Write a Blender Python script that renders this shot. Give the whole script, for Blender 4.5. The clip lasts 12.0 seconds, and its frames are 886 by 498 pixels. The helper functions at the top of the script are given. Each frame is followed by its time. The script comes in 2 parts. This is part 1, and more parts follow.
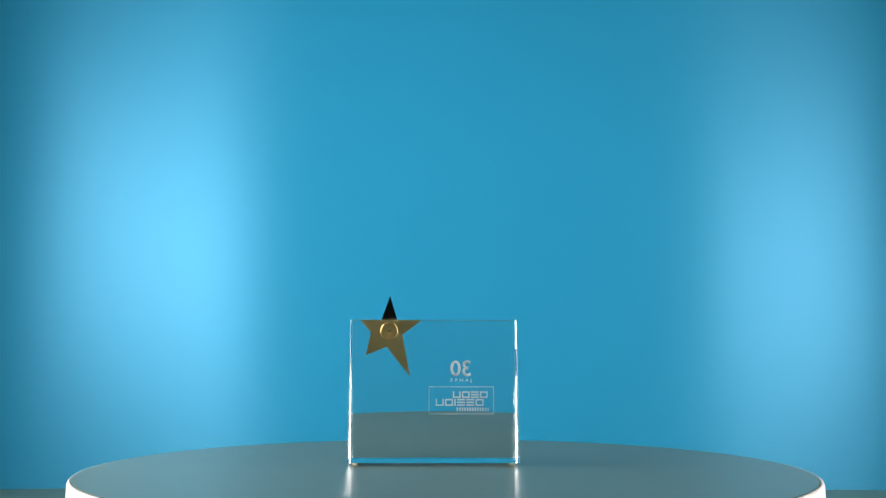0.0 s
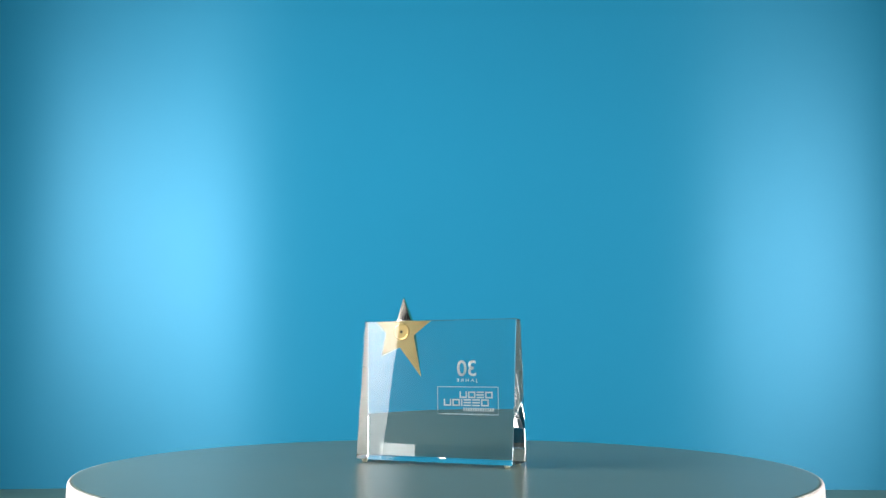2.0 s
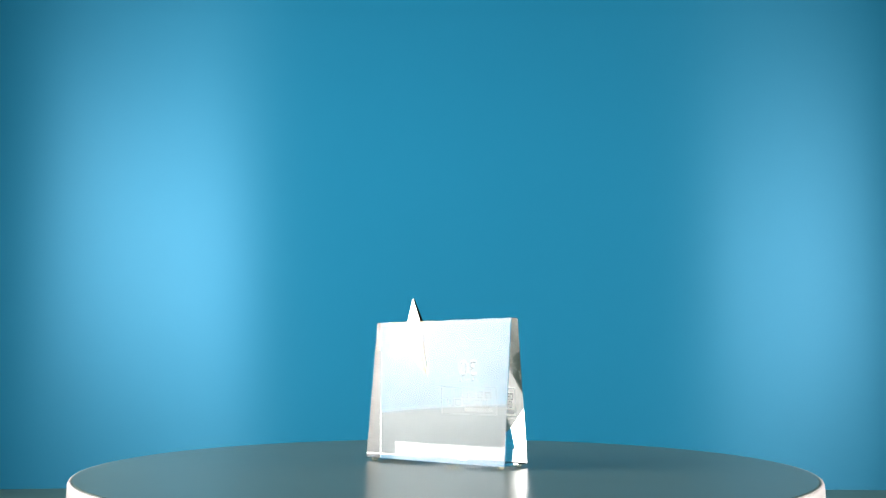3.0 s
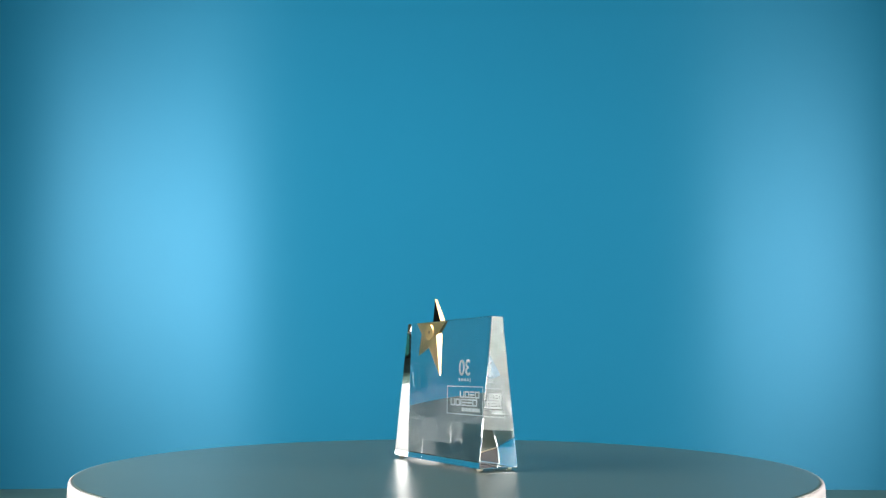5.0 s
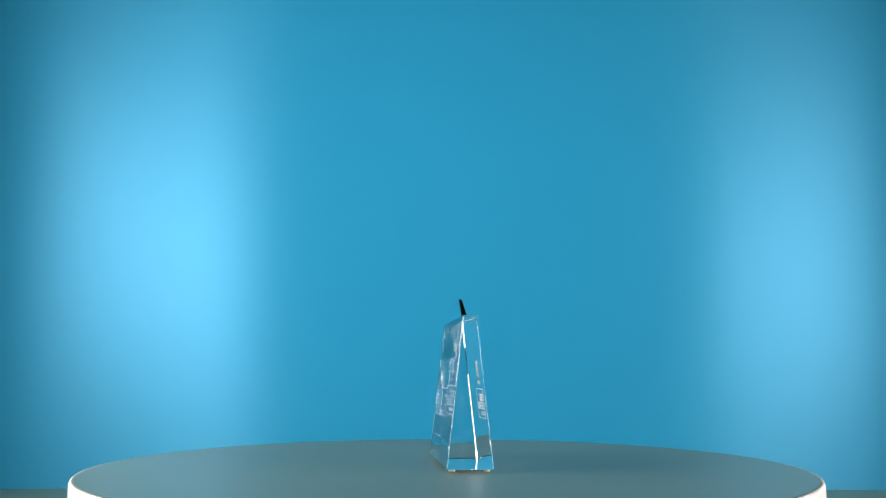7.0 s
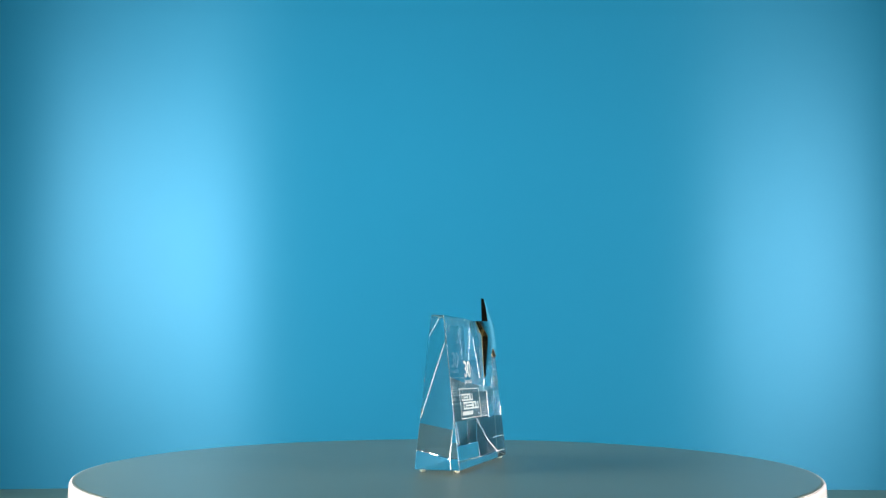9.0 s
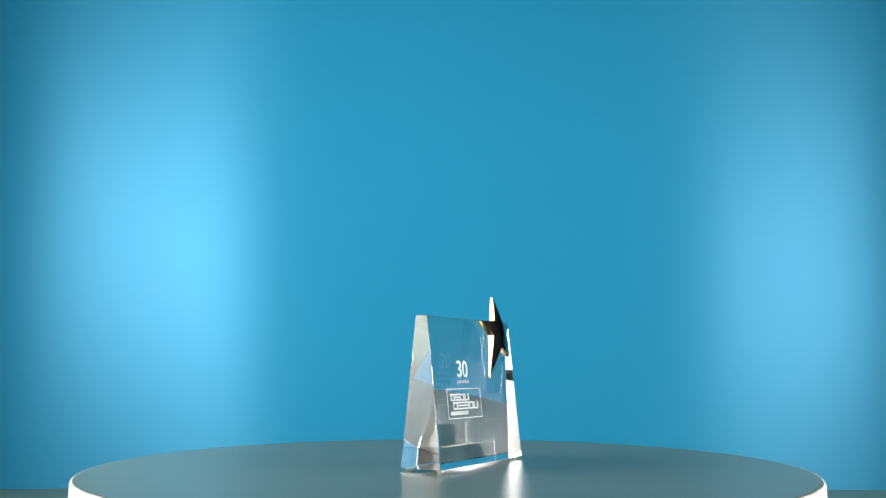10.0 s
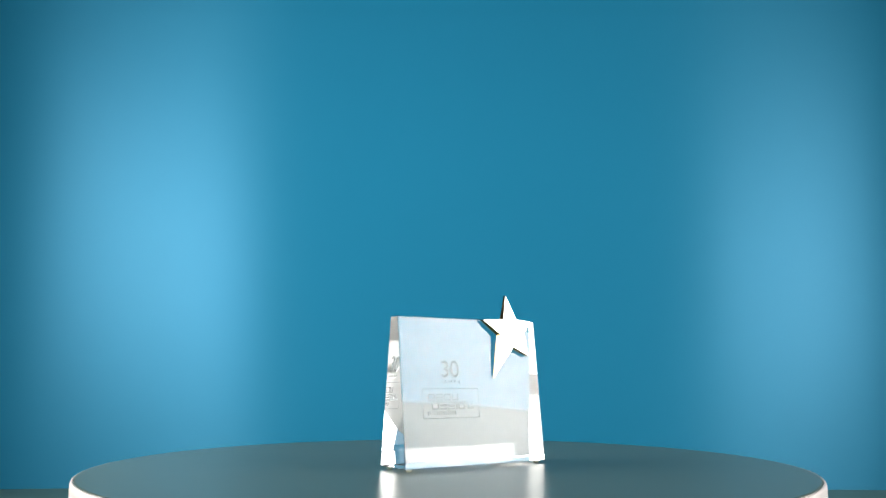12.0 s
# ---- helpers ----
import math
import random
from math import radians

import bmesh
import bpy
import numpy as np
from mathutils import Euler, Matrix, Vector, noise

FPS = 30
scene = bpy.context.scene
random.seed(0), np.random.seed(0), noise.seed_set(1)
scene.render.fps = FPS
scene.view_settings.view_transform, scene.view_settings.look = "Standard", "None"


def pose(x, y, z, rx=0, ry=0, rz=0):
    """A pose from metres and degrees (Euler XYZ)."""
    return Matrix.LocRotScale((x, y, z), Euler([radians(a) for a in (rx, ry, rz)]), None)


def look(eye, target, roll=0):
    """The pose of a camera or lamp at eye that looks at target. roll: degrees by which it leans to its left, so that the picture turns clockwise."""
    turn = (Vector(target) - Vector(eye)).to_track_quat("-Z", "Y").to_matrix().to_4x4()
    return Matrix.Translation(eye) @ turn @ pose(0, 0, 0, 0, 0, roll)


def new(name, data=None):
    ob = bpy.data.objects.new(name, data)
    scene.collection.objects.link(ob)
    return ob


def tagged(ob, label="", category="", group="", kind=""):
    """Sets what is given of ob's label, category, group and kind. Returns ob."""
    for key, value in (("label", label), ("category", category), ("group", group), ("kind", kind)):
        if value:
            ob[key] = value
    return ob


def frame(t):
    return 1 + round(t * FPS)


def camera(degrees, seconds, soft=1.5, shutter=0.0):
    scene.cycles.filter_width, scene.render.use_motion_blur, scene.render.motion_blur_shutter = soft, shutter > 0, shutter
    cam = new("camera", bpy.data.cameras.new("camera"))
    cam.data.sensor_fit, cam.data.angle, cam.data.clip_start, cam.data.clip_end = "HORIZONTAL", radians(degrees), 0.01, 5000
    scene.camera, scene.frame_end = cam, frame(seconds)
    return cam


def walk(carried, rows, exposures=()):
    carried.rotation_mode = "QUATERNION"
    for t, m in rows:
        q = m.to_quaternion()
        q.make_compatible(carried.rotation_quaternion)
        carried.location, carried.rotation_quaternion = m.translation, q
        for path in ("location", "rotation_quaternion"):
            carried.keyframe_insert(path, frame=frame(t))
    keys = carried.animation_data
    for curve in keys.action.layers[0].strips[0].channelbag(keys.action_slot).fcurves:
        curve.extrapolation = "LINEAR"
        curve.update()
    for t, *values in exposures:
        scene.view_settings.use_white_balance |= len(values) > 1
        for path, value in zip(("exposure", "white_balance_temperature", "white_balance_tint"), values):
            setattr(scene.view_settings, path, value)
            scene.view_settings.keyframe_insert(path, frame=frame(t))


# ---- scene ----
cam = camera(53.26, 12.0, soft=1.4)

# World frame: tabletop at z = 0, turntable axis at x = y = 0, turntable surface at z = TOP.
TOP = 0.0866
SPIN0, SPIN = -1.1, 12.12          # degrees at the start, degrees a second, clockwise from above
EYE = Vector((0.0006, -0.5208, TOP + 0.0527))
AHEAD = pose(0, 0, 0, 97.968, 0, 0.309).to_quaternion() @ Vector((0, 0, -1))
view = look(EYE, EYE + AHEAD, roll=0.095)
walk(cam, [(0, view), (12, view)],
     exposures=[(0, 1.12), (2.2, 1.12), (2.6, 1.02), (3.0, 0.87), (3.6, 0.84), (4.4, 0.80), (5.0, 0.83), (5.5, 1.02),
                (6.2, 1.12), (10.4, 1.12), (11.0, 1.0), (11.5, 0.80), (12, 0.64)])

# ------------------------------------------------------------------ light
world = bpy.data.worlds.new("world")
scene.world = world
world.use_nodes = True
world.node_tree.nodes["Background"].inputs["Color"].default_value = (0.55, 0.62, 0.7, 1)
world.node_tree.nodes["Background"].inputs["Strength"].default_value = 0.02
SOFTBOX_POWER = 10.6
scene.cycles.max_bounces, scene.cycles.transmission_bounces, scene.cycles.glossy_bounces = 24, 24, 12
scene.cycles.caustics_refractive = scene.cycles.caustics_reflective = True


# ------------------------------------------------------------------ materials
def material(name):
    m = bpy.data.materials.new(name)
    m.use_nodes = True
    return m, m.node_tree.nodes, m.node_tree.links, m.node_tree.nodes["Principled BSDF"]


def surface(name, color, rough=0.5, metal=0.0, vary=0.08, scale=30.0, bump=0.0, fine=600.0, rough_vary=0.05, coat=0.0):
    """A surface with stains at one scale, grain at another, and a fine relief."""
    m, nodes, links, b = material(name)
    at = nodes.new("ShaderNodeTexCoord")
    big, small = nodes.new("ShaderNodeTexNoise"), nodes.new("ShaderNodeTexNoise")
    big.inputs["Scale"].default_value, big.inputs["Detail"].default_value = scale, 4
    small.inputs["Scale"].default_value, small.inputs["Detail"].default_value = fine, 3
    for n in (big, small):
        links.new(at.outputs["Object"], n.inputs["Vector"])
    add = nodes.new("ShaderNodeMath")
    add.operation = "ADD"
    links.new(big.outputs["Fac"], add.inputs[0])
    links.new(small.outputs["Fac"], add.inputs[1])
    ramp = nodes.new("ShaderNodeMapRange")
    ramp.inputs["From Min"].default_value, ramp.inputs["From Max"].default_value = 0.6, 1.4
    ramp.inputs["To Min"].default_value, ramp.inputs["To Max"].default_value = 1 - vary, 1 + vary
    links.new(add.outputs[0], ramp.inputs["Value"])
    tint = nodes.new("ShaderNodeVectorMath")
    tint.operation = "SCALE"
    tint.inputs[0].default_value = color
    links.new(ramp.outputs[0], tint.inputs["Scale"])
    links.new(tint.outputs[0], b.inputs["Base Color"])
    gloss = nodes.new("ShaderNodeMapRange")
    gloss.inputs["From Min"].default_value, gloss.inputs["From Max"].default_value = 0.3, 0.7
    gloss.inputs["To Min"].default_value, gloss.inputs["To Max"].default_value = rough - rough_vary, rough + rough_vary
    links.new(big.outputs["Fac"], gloss.inputs["Value"])
    links.new(gloss.outputs[0], b.inputs["Roughness"])
    b.inputs["Metallic"].default_value = metal
    b.inputs["Coat Weight"].default_value = coat
    if bump:
        relief = nodes.new("ShaderNodeBump")
        relief.inputs["Strength"].default_value, relief.inputs["Distance"].default_value = bump, 0.0004
        links.new(small.outputs["Fac"], relief.inputs["Height"])
        links.new(relief.outputs[0], b.inputs["Normal"])
    return m


def glass(name, color=(1, 1, 1), ior=1.54, rough=0.0):
    m, nodes, links, b = material(name)
    b.inputs["Base Color"].default_value = (*color, 1)
    b.inputs["Roughness"].default_value = rough
    b.inputs["IOR"].default_value = ior
    b.inputs["Transmission Weight"].default_value = 1.0
    return m


def diffuser_cloth(name, power, wide, tall, hot_x, hot_z, floor_share, slant):
    """White softbox cloth, brightest round the lamp behind it."""
    m, nodes, links, b = material(name)
    at = nodes.new("ShaderNodeTexCoord")
    away = nodes.new("ShaderNodeVectorMath")
    away.operation = "LENGTH"
    squash = nodes.new("ShaderNodeVectorMath")
    squash.operation = "MULTIPLY"
    squash.inputs[1].default_value = (1 / wide, 0, 1 / tall)
    hot = nodes.new("ShaderNodeVectorMath")
    hot.inputs[1].default_value = (-hot_x, 0, -hot_z)
    links.new(at.outputs["Object"], hot.inputs[0])
    turn = nodes.new("ShaderNodeMapping")      # the bright patch rises towards the far end of the cloth
    turn.inputs["Rotation"].default_value = (0, radians(slant), 0)
    links.new(hot.outputs[0], turn.inputs["Vector"])
    links.new(turn.outputs[0], squash.inputs[0])
    links.new(squash.outputs[0], away.inputs[0])
    fall = nodes.new("ShaderNodeMapRange")
    fall.interpolation_type = "SMOOTHSTEP"
    fall.inputs["From Min"].default_value, fall.inputs["From Max"].default_value = 0.15, 1.05
    fall.inputs["To Min"].default_value, fall.inputs["To Max"].default_value = power, power * floor_share
    links.new(away.outputs["Value"], fall.inputs["Value"])
    b.inputs["Base Color"].default_value = (0.8, 0.8, 0.8, 1)
    b.inputs["Emission Color"].default_value = (1.0, 0.975, 0.94, 1)
    links.new(fall.outputs[0], b.inputs["Emission Strength"])
    return m


BACKDROP = surface("blue_satin_foil", (0.0145, 0.182, 0.313), rough=0.33, metal=0.128, vary=0.03, scale=4, fine=900, rough_vary=0.01)
sheen = BACKDROP.node_tree.nodes["Principled BSDF"]
sheen.inputs["Specular IOR Level"].default_value = 0.15
sheen.inputs["Anisotropic"].default_value = 0.9
grain = BACKDROP.node_tree.nodes.new("ShaderNodeTangent")
grain.direction_type = "UV_MAP"
BACKDROP.node_tree.links.new(grain.outputs[0], sheen.inputs["Tangent"])
TABLE = surface("pale_laminate", (0.105, 0.190, 0.160), rough=0.45, vary=0.05, scale=9)
PLATTER = surface("grey_satin_plastic", (0.054, 0.072, 0.056), rough=0.28, vary=0.03, scale=14, fine=220, rough_vary=0.004)
PLATTER.node_tree.nodes["Principled BSDF"].inputs["Specular IOR Level"].default_value = 0.22
RIM = surface("white_plastic", (0.38, 0.345, 0.335), rough=0.4, vary=0.03, scale=20)
BASE = surface("white_base_plastic", (0.7, 0.7, 0.69), rough=0.5, vary=0.04, scale=20)
CRYSTAL = glass("optical_crystal", (0.985, 0.995, 0.995))
FOOT = surface("clear_rubber", (0.90, 0.84, 0.66), rough=0.25, vary=0.05)
FOOT.node_tree.nodes["Principled BSDF"].inputs["Transmission Weight"].default_value = 0.45
ETCHED = surface("etched_white", (0.48, 0.54, 0.55), rough=0.8, vary=0.08, scale=300, fine=3000)
see = ETCHED.node_tree.nodes.new("ShaderNodeBsdfTransparent")
veil = ETCHED.node_tree.nodes.new("ShaderNodeMixShader")
veil.inputs[0].default_value = 0.8
ETCHED.node_tree.links.new(see.outputs[0], veil.inputs[1])
ETCHED.node_tree.links.new(ETCHED.node_tree.nodes["Principled BSDF"].outputs[0], veil.inputs[2])
ETCHED.node_tree.links.new(veil.outputs[0], ETCHED.node_tree.nodes["Material Output"].inputs["Surface"])
CHROME = surface("polished_pale_gold", (0.93, 0.90, 0.84), rough=0.06, metal=1.0, vary=0.03, scale=90, fine=2500, rough_vary=0.02)
GOLD = surface("polished_gold", (0.86, 0.60, 0.24), rough=0.30, metal=1.0, vary=0.06, scale=120, fine=2500, rough_vary=0.04)
GOLD_EDGE = surface("polished_gold_edge", (0.80, 0.58, 0.29), rough=0.06, metal=1.0, vary=0.05, scale=120, fine=2500, rough_vary=0.03)
GOLD_SATIN = surface("satin_gold", (0.64, 0.49, 0.23), rough=0.31, metal=1.0, vary=0.03, scale=120, fine=900, rough_vary=0.01)
# dark colour standing in for the shade inside the stud's bore
BORE_SHADE = surface("bore_shade", (0.04, 0.03, 0.02), rough=0.6)
BLACK_CLOTH = surface("black_nylon", (0.015, 0.015, 0.016), rough=0.7, vary=0.2)
BLACK_METAL = surface("black_metal", (0.02, 0.02, 0.022), rough=0.35, metal=0.5)
CLOTH = diffuser_cloth("softbox_cloth", SOFTBOX_POWER, 0.38, 0.31, -0.01, -0.02, 0.14, 20)
CLOTH_DIM = diffuser_cloth("softbox_cloth_dimmer", SOFTBOX_POWER * 0.80, 0.42, 0.42, -0.05, -0.07, 0.12, 0)
WALL = surface("charcoal_paint", (0.035, 0.036, 0.04), rough=0.85, vary=0.1, scale=3, fine=200)
FLOOR = surface("dark_carpet", (0.04, 0.04, 0.042), rough=0.95, vary=0.2, scale=5, fine=300)


# ------------------------------------------------------------------ mesh helpers
def part(name, bm, mat, parent=None, label="", smooth=False):
    me = bpy.data.meshes.new(name)
    bmesh.ops.recalc_face_normals(bm, faces=bm.faces)
    bm.to_mesh(me)
    bm.free()
    me.materials.append(mat)
    if smooth:
        for f in me.polygons:
            f.use_smooth = True
    ob = new(name, me)
    if parent:
        ob.parent = parent
    return tagged(ob, label)


def block(x0, y0, z0, x1, y1, z1, bevel=0.0, seg=2, bm=None):
    bm = bm or bmesh.new()
    made = bmesh.ops.create_cube(bm, size=1, matrix=Matrix.LocRotScale(((x0 + x1) / 2, (y0 + y1) / 2, (z0 + z1) / 2), None, (x1 - x0, y1 - y0, z1 - z0)))
    if bevel:
        edges = {e for v in made["verts"] for e in v.link_edges}
        bmesh.ops.bevel(bm, geom=list(edges), offset=bevel, segments=seg, affect="EDGES", profile=0.5)
    return bm


def turned(profile, seg=96, bm=None, m=Matrix()):
    """A body of revolution about z from (radius, height) pairs; a radius of 0 closes it."""
    bm = bm or bmesh.new()
    rings = []
    for r, z in profile:
        if r <= 0:
            rings.append([bm.verts.new(m @ Vector((0, 0, z)))])
        else:
            rings.append([bm.verts.new(m @ Vector((r * math.cos(2 * math.pi * i / seg), r * math.sin(2 * math.pi * i / seg), z))) for i in range(seg)])
    for a, b in zip(rings, rings[1:]):
        for i in range(seg):
            j = (i + 1) % seg
            ring = [a[i % len(a)], a[j % len(a)], b[j % len(b)], b[i % len(b)]]
            ring = [v for k, v in enumerate(ring) if v not in ring[:k]]
            if len(ring) > 2:
                bm.faces.new(ring)
    return bm


def prism(points, y0, y1, bevel=0.0, seg=1):
    """An outline in x, z pulled from y0 to y1."""
    bm = bmesh.new()
    a = [bm.verts.new((x, y0, z)) for x, z in points]
    b = [bm.verts.new((x, y1, z)) for x, z in points]
    bm.faces.new(a)
    bm.faces.new(b[::-1])
    for i in range(len(a)):
        j = (i + 1) % len(a)
        bm.faces.new((a[i], b[i], b[j], a[j]))
    if bevel:
        bmesh.ops.bevel(bm, geom=list(bm.edges), offset=bevel, segments=seg, affect="EDGES", profile=0.5)
    return bm


def spun(t):
    return SPIN0 + SPIN * t


# ------------------------------------------------------------------ setting
def setting():
    # an unseen room, added; its dark faces keep the glass and metal reflections dark
    for name, box, mat, label in (
            ("floor", (-2.2, -2.6, -0.80, 2.2, 1.6, -0.74), FLOOR, "unseen dark carpeted floor added under the table"),
            ("ceiling", (-2.2, -2.6, 1.80, 2.2, 1.6, 1.88), WALL, "unseen dark ceiling, added"),
            ("wall_north", (-2.2, 1.5, -0.74, 2.2, 1.6, 1.80), WALL, "unseen dark charcoal wall added behind the backdrop"),
            ("wall_south", (-2.2, -2.6, -0.74, 2.2, -2.5, 1.80), WALL, "unseen dark charcoal wall added behind the camera"),
            ("wall_west", (-2.2, -2.5, -0.74, -2.1, 1.5, 1.80), WALL, "unseen dark charcoal side wall, added"),
            ("wall_east", (2.1, -2.5, -0.74, 2.2, 1.5, 1.80), WALL, "unseen dark charcoal side wall, added")):
        tagged(part(name, block(*box), mat, label=label), category="floor" if name == "floor" else "ceiling" if name == "ceiling" else "wall", kind="structure")
    # the blue sheet, clamped upright at the back of the tabletop
    bm = bmesh.new()
    n, half, high, deep = 240, 0.615, 1.2, 0.003
    rows = []

    def bow(x):      # the sheet curls forward a little towards its free side edges
        return -0.40 * max(0.0, -x - 0.33) ** 2 - 0.17 * max(0.0, x - 0.36) ** 2
    for y in (0.58, 0.58 + deep):
        rows.append([[bm.verts.new((x, y + bow(x), high * k)) for x in (-half + 2 * half * i / n for i in range(n + 1))] for k in (0, 1)])
    for side in rows:
        for i in range(n):
            bm.faces.new((side[0][i], side[0][i + 1], side[1][i + 1], side[1][i]))
    for k in (0, 1):
        for i in range(n):
            bm.faces.new((rows[0][k][i], rows[0][k][i + 1], rows[1][k][i + 1], rows[1][k][i]))
    for i in (0, n):
        bm.faces.new((rows[0][0][i], rows[0][1][i], rows[1][1][i], rows[1][0][i]))
    uv = bm.loops.layers.uv.new("grain")      # runs up the sheet, along its fine drawing lines
    for f in bm.faces:
        for loop in f.loops:
            loop[uv].uv = (loop.vert.co.z, loop.vert.co.x)
    tagged(part("backdrop", bm, BACKDROP, label="smooth satin blue backdrop sheet standing on the table"), category="backdrop", kind="structure")


def table():
    t = tagged(new("table"), "pale grey-green laminate table under the turntable", "table")
    t.location = (0, 0, -0.74)
    part("tabletop", block(-1.25, -0.45, 0.705, 1.25, 0.75, 0.74, 0.003), TABLE, t)
    for x in (-1.18, 1.18):
        for y in (-0.38, 0.68):
            part("leg", block(x - 0.025, y - 0.025, 0, x + 0.025, y + 0.025, 0.705, 0.003), BLACK_METAL, t)
    return t


def turntable():
    t = tagged(new("turntable"), "round display turntable with a grey top and white rim", "turntable")
    part("base", turned([(0, 0), (0.150, 0), (0.153, 0.003), (0.153, 0.045), (0.150, 0.048), (0, 0.048)], 128), BASE, t, "white plastic base")
    platter = part("platter", turned([(0, 0), (0.1982, 0), (0.1989, 0.0003), (0.1992, 0.0009), (0.1992, 0.004), (0, 0.004)][::-1], 256,
                                     m=pose(-0.0007, 0, 0, 180)), PLATTER, t, "smooth satin grey turntable top")
    part("rim", turned([(0.190, -0.0052), (0.1993, -0.0052), (0.1993, -0.0004), (0.1998, -0.0003), (0.2004, -0.0007), (0.2008, -0.0018), (0.2009, -0.004),
                        (0.2009, -0.032), (0.2000, -0.034), (0.190, -0.034), (0.190, -0.0052)], 256, m=pose(-0.0007, 0, 0)), RIM, platter, "glossy white rim", smooth=True)
    part("spindle", turned([(0, -0.0386), (0.03, -0.0386), (0.03, -0.0055), (0, -0.0055)], 48), BASE, platter)
    return t, platter


# ------------------------------------------------------------------ the award
WIDE, HIGH, LIFT = 0.0984, 0.0820, 0.0017     # width and height of the glass, height of its feet
DEEP_TOP, DEEP_BASE = 0.0075, 0.0253
LEAN = math.atan2((DEEP_BASE - DEEP_TOP) / 2, HIGH)
FRONT = pose(0, DEEP_BASE / 2, LIFT, math.degrees(LEAN))      # x across, y out of the glass, z up the sloping front face


def writing(text, left, right, low, high, name, parent, weight=0.0, deep=0.00012):
    """Etched words on the front face, read from outside; x runs from right to left for the reader."""
    cu = bpy.data.curves.new(name, "FONT")
    cu.body, cu.size, cu.extrude, cu.offset, cu.resolution_u = text, 1.0, 0.0, weight, 6
    tmp = bpy.data.objects.new(name, cu)
    scene.collection.objects.link(tmp)
    bpy.context.view_layer.update()
    me = bpy.data.meshes.new_from_object(tmp.evaluated_get(bpy.context.evaluated_depsgraph_get()))
    bpy.data.objects.remove(tmp)
    bpy.data.curves.remove(cu)
    bm = bmesh.new()
    bm.from_mesh(me)
    bpy.data.meshes.remove(me)
    xs, ys = [v.co.x for v in bm.verts], [v.co.y for v in bm.verts]
    for v in bm.verts:
        u = (v.co.x - min(xs)) / (max(xs) - min(xs))
        w = (v.co.y - min(ys)) / (max(ys) - min(ys))
        v.co = FRONT @ Vector((left + (right - left) * u, deep, low + (high - low) * w))
    out = (FRONT.to_3x3() @ Vector((0, 1, 0))) * (2 * deep)
    made = bmesh.ops.extrude_face_region(bm, geom=list(bm.faces))
    for v in made["geom"]:
        if isinstance(v, bmesh.types.BMVert):
            v.co -= out
    return part(name, bm, ETCHED, parent)


def bars(rects, name, parent, label="", deep=0.00012):
    bm = bmesh.new()
    for x0, z0, x1, z1 in rects:
        block(min(x0, x1) / 1000, -deep, z0 / 1000, max(x0, x1) / 1000, deep, z1 / 1000, bm=bm)
    bmesh.ops.transform(bm, matrix=FRONT, verts=bm.verts)
    return part(name, bm, ETCHED, parent, label)


def emblem_shape(kind, l, r, z0, z1, emblem):
    """One plain shape of the emblem: a hollow box, three bars, two posts on a bar, or a post."""
    k, m = 0.85, (z0 + z1) / 2
    rects = {"box": [(l, z1 - k, r, z1), (l, z0, r, z0 + k), (l, z0 + k, l - k, z1 - k), (r + k, z0 + k, r, z1 - k)],
             "bars": [(l, z1 - k, r, z1), (l, m - k / 2, r, m + k / 2), (l, z0, r, z0 + k)],
             "posts": [(l, z0, r, z0 + k), (l, z0 + k, l - k, z1), (r + k, z0 + k, r, z1)],
             "post": [(l, z0, r, z1)]}[kind]
    bars(rects, "emblem_shape", emblem)


STAR = [(-26.3, 97.3), (-21.8, 82.4), (-7.2, 82.0), (-18.7, 73.2), (-13.9, 48.0), (-28.0, 66.0), (-40.6, 60.8), (-37.4, 74.7), (-43.9, 82.0), (-31.6, 82.5)]
STAR_MID = (-26.6, 75.7)


def star_body(y0, y1):
    """The star's plate: sharp outline, bevelled rim, and a front that swells gently."""
    bm = bmesh.new()
    cx, cz = STAR_MID
    steps = (0.985, 0.962, 0.8, 0.6, 0.4, 0.2)

    def sink(r2):
        return 0.0034 * math.tanh(6.0 * r2 / 0.0034)

    def ring(k, y):
        pts = []
        for i, (x, z) in enumerate(STAR):
            nx, nz = STAR[(i + 1) % 10]
            for s in range(8):
                px, pz = x + (nx - x) * s / 8, z + (nz - z) * s / 8
                px, pz = cx + (px - cx) * k, cz + (pz - cz) * k
                r2 = ((px - cx) ** 2 + (pz - cz) ** 2) / 1e6
                pts.append(bm.verts.new((px / 1000, y(r2), pz / 1000)))
        return pts
    back = ring(1.0, lambda r2: y0)
    rings = [ring(steps[0], lambda r2: y1 - 0.0003 - sink(r2))] + [ring(k, lambda r2: y1 - sink(r2)) for k in steps[1:]]
    n = len(back)
    mid = bm.verts.new((cx / 1000, y1, cz / 1000))
    far = bm.verts.new((cx / 1000, y0, cz / 1000))
    for a, b in zip([back] + rings, rings):
        for i in range(n):
            bm.faces.new((a[i], a[(i + 1) % n], b[(i + 1) % n], b[i]))
    for i in range(n):
        bm.faces.new((rings[-1][i], rings[-1][(i + 1) % n], mid))
        bm.faces.new((back[(i + 1) % n], back[i], far))
    bmesh.ops.transform(bm, matrix=FRONT, verts=bm.verts)
    return bm


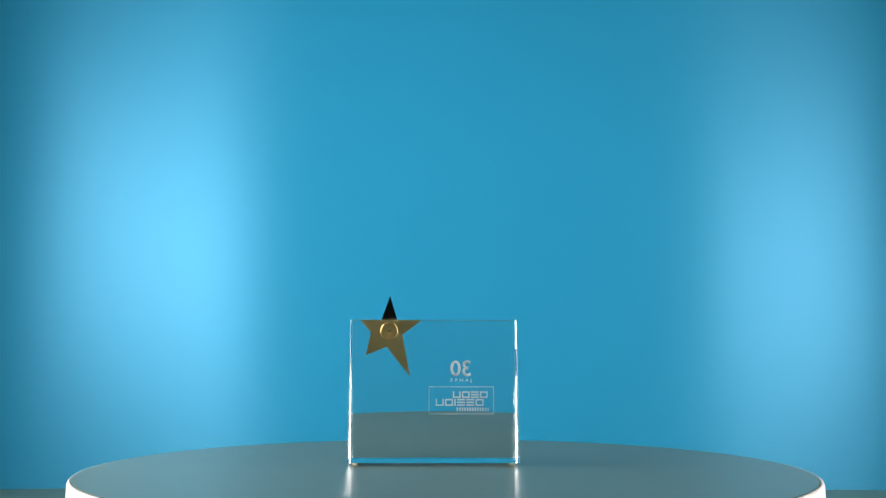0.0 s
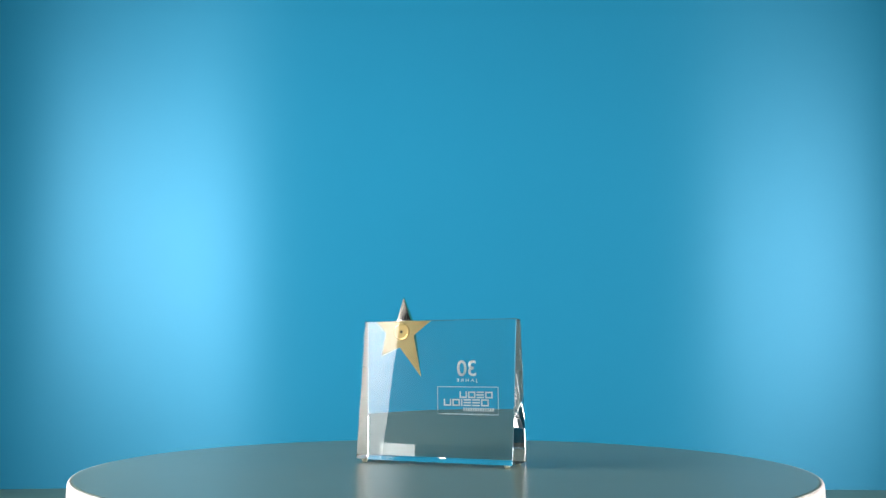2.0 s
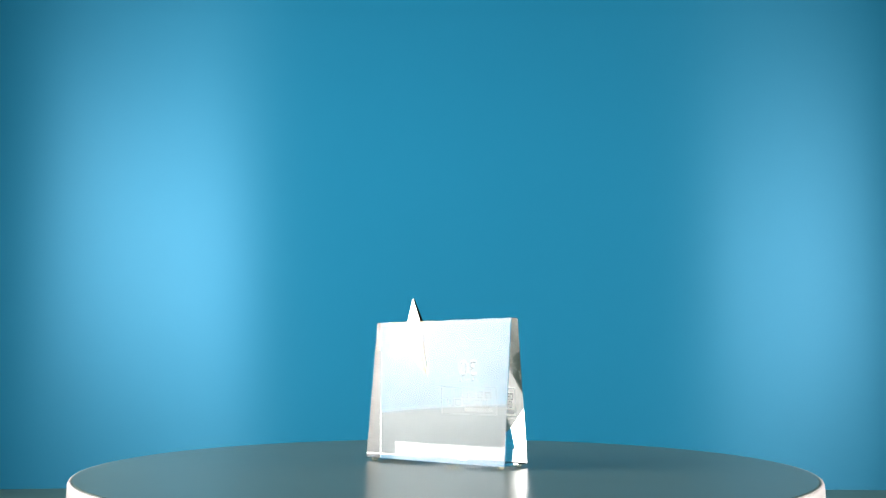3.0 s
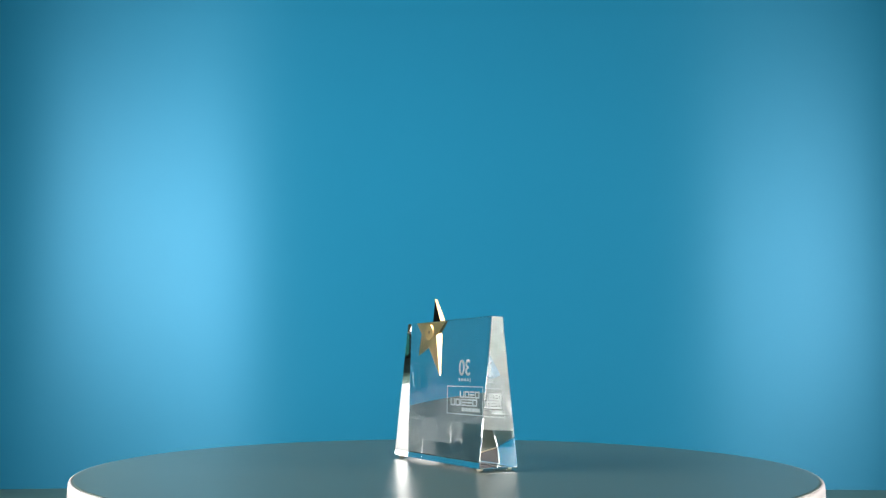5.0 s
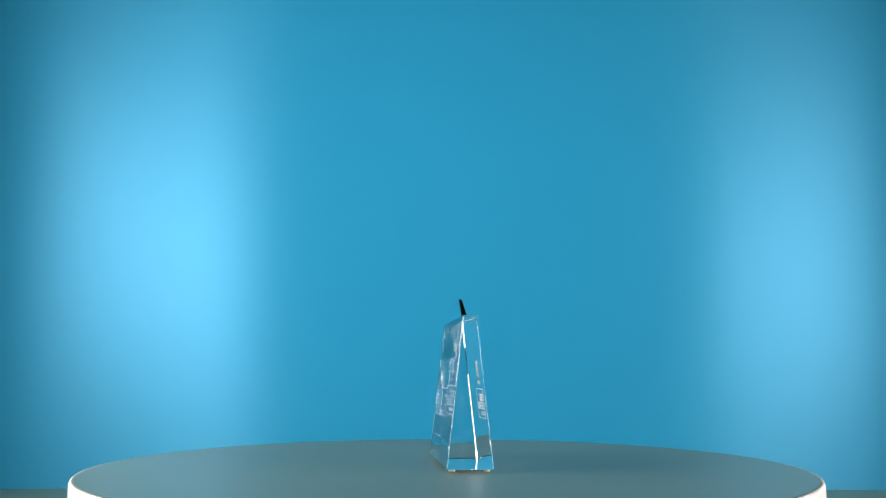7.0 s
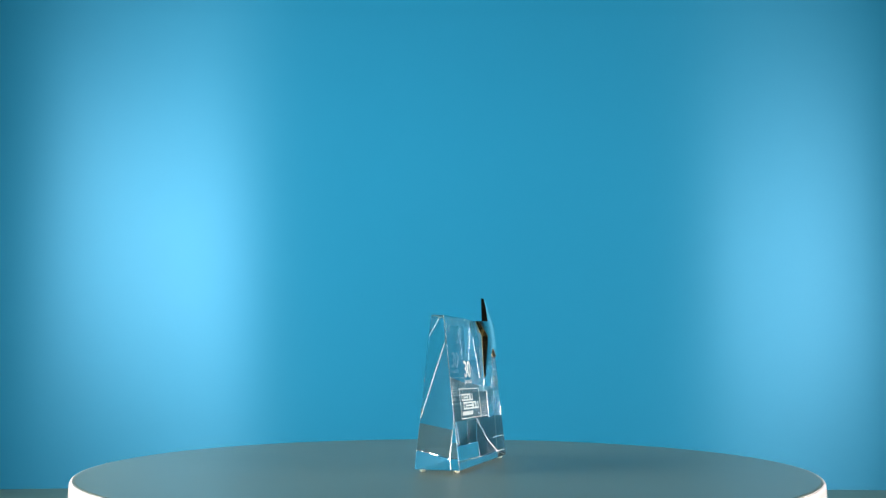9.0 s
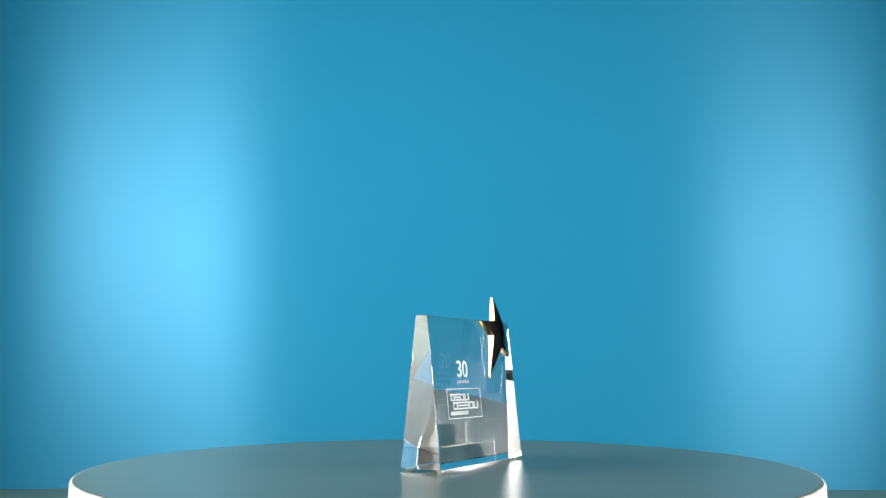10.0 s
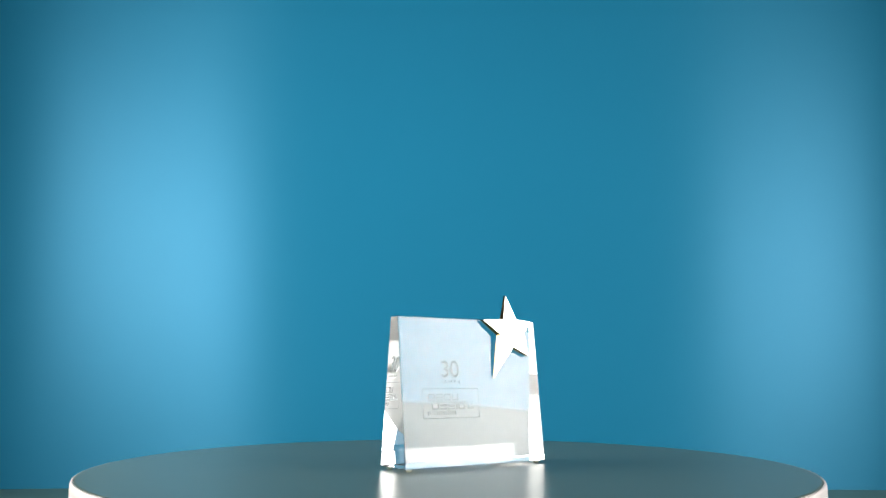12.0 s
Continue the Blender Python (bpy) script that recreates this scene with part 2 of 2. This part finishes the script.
def award():
    a = tagged(new("glass_award"), "clear wedge-shaped crystal award with a gold star, standing on the turntable", "award")
    w, t, b = WIDE / 2, DEEP_TOP / 2, DEEP_BASE / 2
    bm = bmesh.new()
    low = [bm.verts.new((x, y, LIFT)) for x, y in ((-w, -b), (w, -b), (w, b), (-w, b))]
    top = [bm.verts.new((x, y, LIFT + HIGH)) for x, y in ((-w, -t), (w, -t), (w, t), (-w, t))]
    bm.faces.new(low[::-1])
    bm.faces.new(top)
    for i in range(4):
        bm.faces.new((low[i], low[(i + 1) % 4], top[(i + 1) % 4], top[i]))
    bmesh.ops.bevel(bm, geom=list(bm.edges), offset=0.0003, segments=1, affect="EDGES", profile=0.5)
    part("glass_block", bm, CRYSTAL, a, "clear polished crystal wedge")
    for x in (-1, 1):
        for y in (-1, 1):
            part("foot", turned([(0, 0), (0.0010, 0), (0.0016, 0.0004), (0.0018, 0.0010), (0.0017, LIFT - 0.0001), (0, LIFT - 0.0001)], 24,
                                m=pose(x * (w - 0.0042), y * (b - 0.0032), 0)), FOOT, a, "clear rubber bumper foot")
    # star
    star = part("star", star_body(0.0011, 0.0052), CHROME, a, "polished pale-gold metal star with one long point")
    star.data.materials.append(GOLD_EDGE)
    out = FRONT.to_3x3() @ Vector((0, 1, 0))
    for f in star.data.polygons:
        f.material_index = 1 if abs(f.normal.dot(out)) < 0.3 else 0
    cx, cz = STAR_MID[0] / 1000, STAR_MID[1] / 1000
    below = [(x / 1000, min(z, 81.9) / 1000) for x, z in STAR[1:]]
    bm = prism([(cx + (x - cx) * 0.99, z if z > 0.0815 else cz + (z - cz) * 0.99) for x, z in below], 0.0008, 0.00115)
    bmesh.ops.transform(bm, matrix=FRONT, verts=bm.verts)
    part("backing_plate", bm, GOLD_SATIN, star, "satin gold backing of the star")
    stud = turned([(0, -0.0010), (0.0053, -0.0010), (0.0053, -0.0004), (0.0047, -0.00005), (0.0040, -0.0002), (0.0012, -0.0002), (0, -0.0002)], 48,
                  m=FRONT @ pose(cx, 0, cz, 90))
    part("stud", stud, GOLD, star, "round polished gold mounting stud")
    # no hole is cut: a solid dark disc gives the bore's shade
    part("bore_disc", turned([(0, -0.0004), (0.0009, -0.0004), (0.0009, -0.0001), (0, -0.0001)], 20, m=FRONT @ pose(cx, 0, cz, 90)), BORE_SHADE, star, "small dark disc painted as the shade of a bore")
    # etched writing and emblem
    writing("30", 0.0222, 0.0101, 0.0486, 0.0581, "numeral", a, 0.012)
    writing("J A H R E", 0.0230, 0.0098, 0.0448, 0.0472, "word", a, 0.014)
    emblem = bars([(35.9, 42.1, -2.8, 42.5), (35.9, 26.0, -2.8, 26.4), (35.9, 26.4, 35.5, 42.1), (-2.4, 26.4, -2.8, 42.1)], "emblem", a, "etched white rectangular emblem frame")
    for x0, x1, z0, z1, kinds in ((32.6, 11.2, 35.7, 39.6, ("box", "bars", "box", "posts")),
                                   (30.2, 1.0, 31.0, 35.1, ("box", "bars", "bars", "post", "box", "posts"))):
        thin = 1.6
        step = (x0 - x1 - thin * kinds.count("post")) / (len(kinds) - kinds.count("post"))
        l = x0
        for k in kinds:
            r = l - (thin if k == "post" else step)
            emblem_shape(k, l - 0.35, r + 0.35, z0, z1, emblem)
            l = r
    for i in range(13):
        bars([(33.0 - i * 1.52, 27.9, 33.0 - i * 1.52 - 1.0, 30.0)], "emblem_dash", emblem)
    return a


# ------------------------------------------------------------------ studio lamps
def softbox(hw, hh, cloth_material, mid, lean):
    """Built standing at the origin with its cloth facing -y; the cloth's middle is at height mid, its head leans by lean degrees."""
    s = tagged(new("softbox"), "square black softbox lamp with glowing white cloth on a stand", "studio lamp", "softboxes beside the table")
    cloth = part("cloth", block(-hw, -0.004, -hh, hw, 0, hh), cloth_material, s, "glowing white diffuser cloth")
    head = pose(0, 0, mid, 0, lean, 0)
    cloth.matrix_local = head
    bm = bmesh.new()
    ring = [[bm.verts.new(head @ Vector((x * k, y, z * k))) for x, z in ((-hw - 0.004, -hh - 0.004), (hw + 0.004, -hh - 0.004), (hw + 0.004, hh + 0.004), (-hw - 0.004, hh + 0.004))]
            for k, y in ((1, -0.008), (1, 0.03), (0.2, 0.28))]
    for p, q in zip(ring, ring[1:]):
        for i in range(4):
            bm.faces.new((p[i], p[(i + 1) % 4], q[(i + 1) % 4], q[i]))
    bm.faces.new(ring[-1])
    part("housing", bm, BLACK_CLOTH, s)
    part("lamp_head", turned([(0, 0), (0.05, 0), (0.055, 0.01), (0.055, 0.12), (0.04, 0.14), (0, 0.14)], 32, m=pose(0, 0.27, mid, -90)), BLACK_METAL, s)
    part("pole", turned([(0, 0.02), (0.011, 0.02), (0.011, mid), (0, mid)], 20, m=pose(0, 0.33, 0)), BLACK_METAL, s)
    for i in range(3):
        m = pose(0, 0.33, 0, 0, 0, 90 + 120 * i)
        bm = block(0.0, -0.008, 0.0, 0.16, 0.008, 0.022, 0.003)
        bmesh.ops.transform(bm, matrix=m, verts=bm.verts)
        part("foot", bm, BLACK_METAL, s)
    return s


setting()
table()
table_turner, platter = turntable()
prize = award()
softbox(0.270, 0.325, CLOTH, 0.37, -1.5).matrix_world = pose(-0.499, -0.0565, 0, 0, 0, 104.5)
softbox(0.34, 0.30, CLOTH_DIM, 0.365, 0).matrix_world = pose(0.662, -0.185, 0, 0, 0, -95.0)


def motions():
    times = [i / 10 for i in range(121)]
    walk(platter, [(t, pose(0, 0, TOP, 0, 0, -spun(t))) for t in times])
    walk(prize, [(t, pose(0, 0, TOP, 0, 0, -spun(t)) @ pose(-0.0076, 0.0082, 0)) for t in times])


motions()
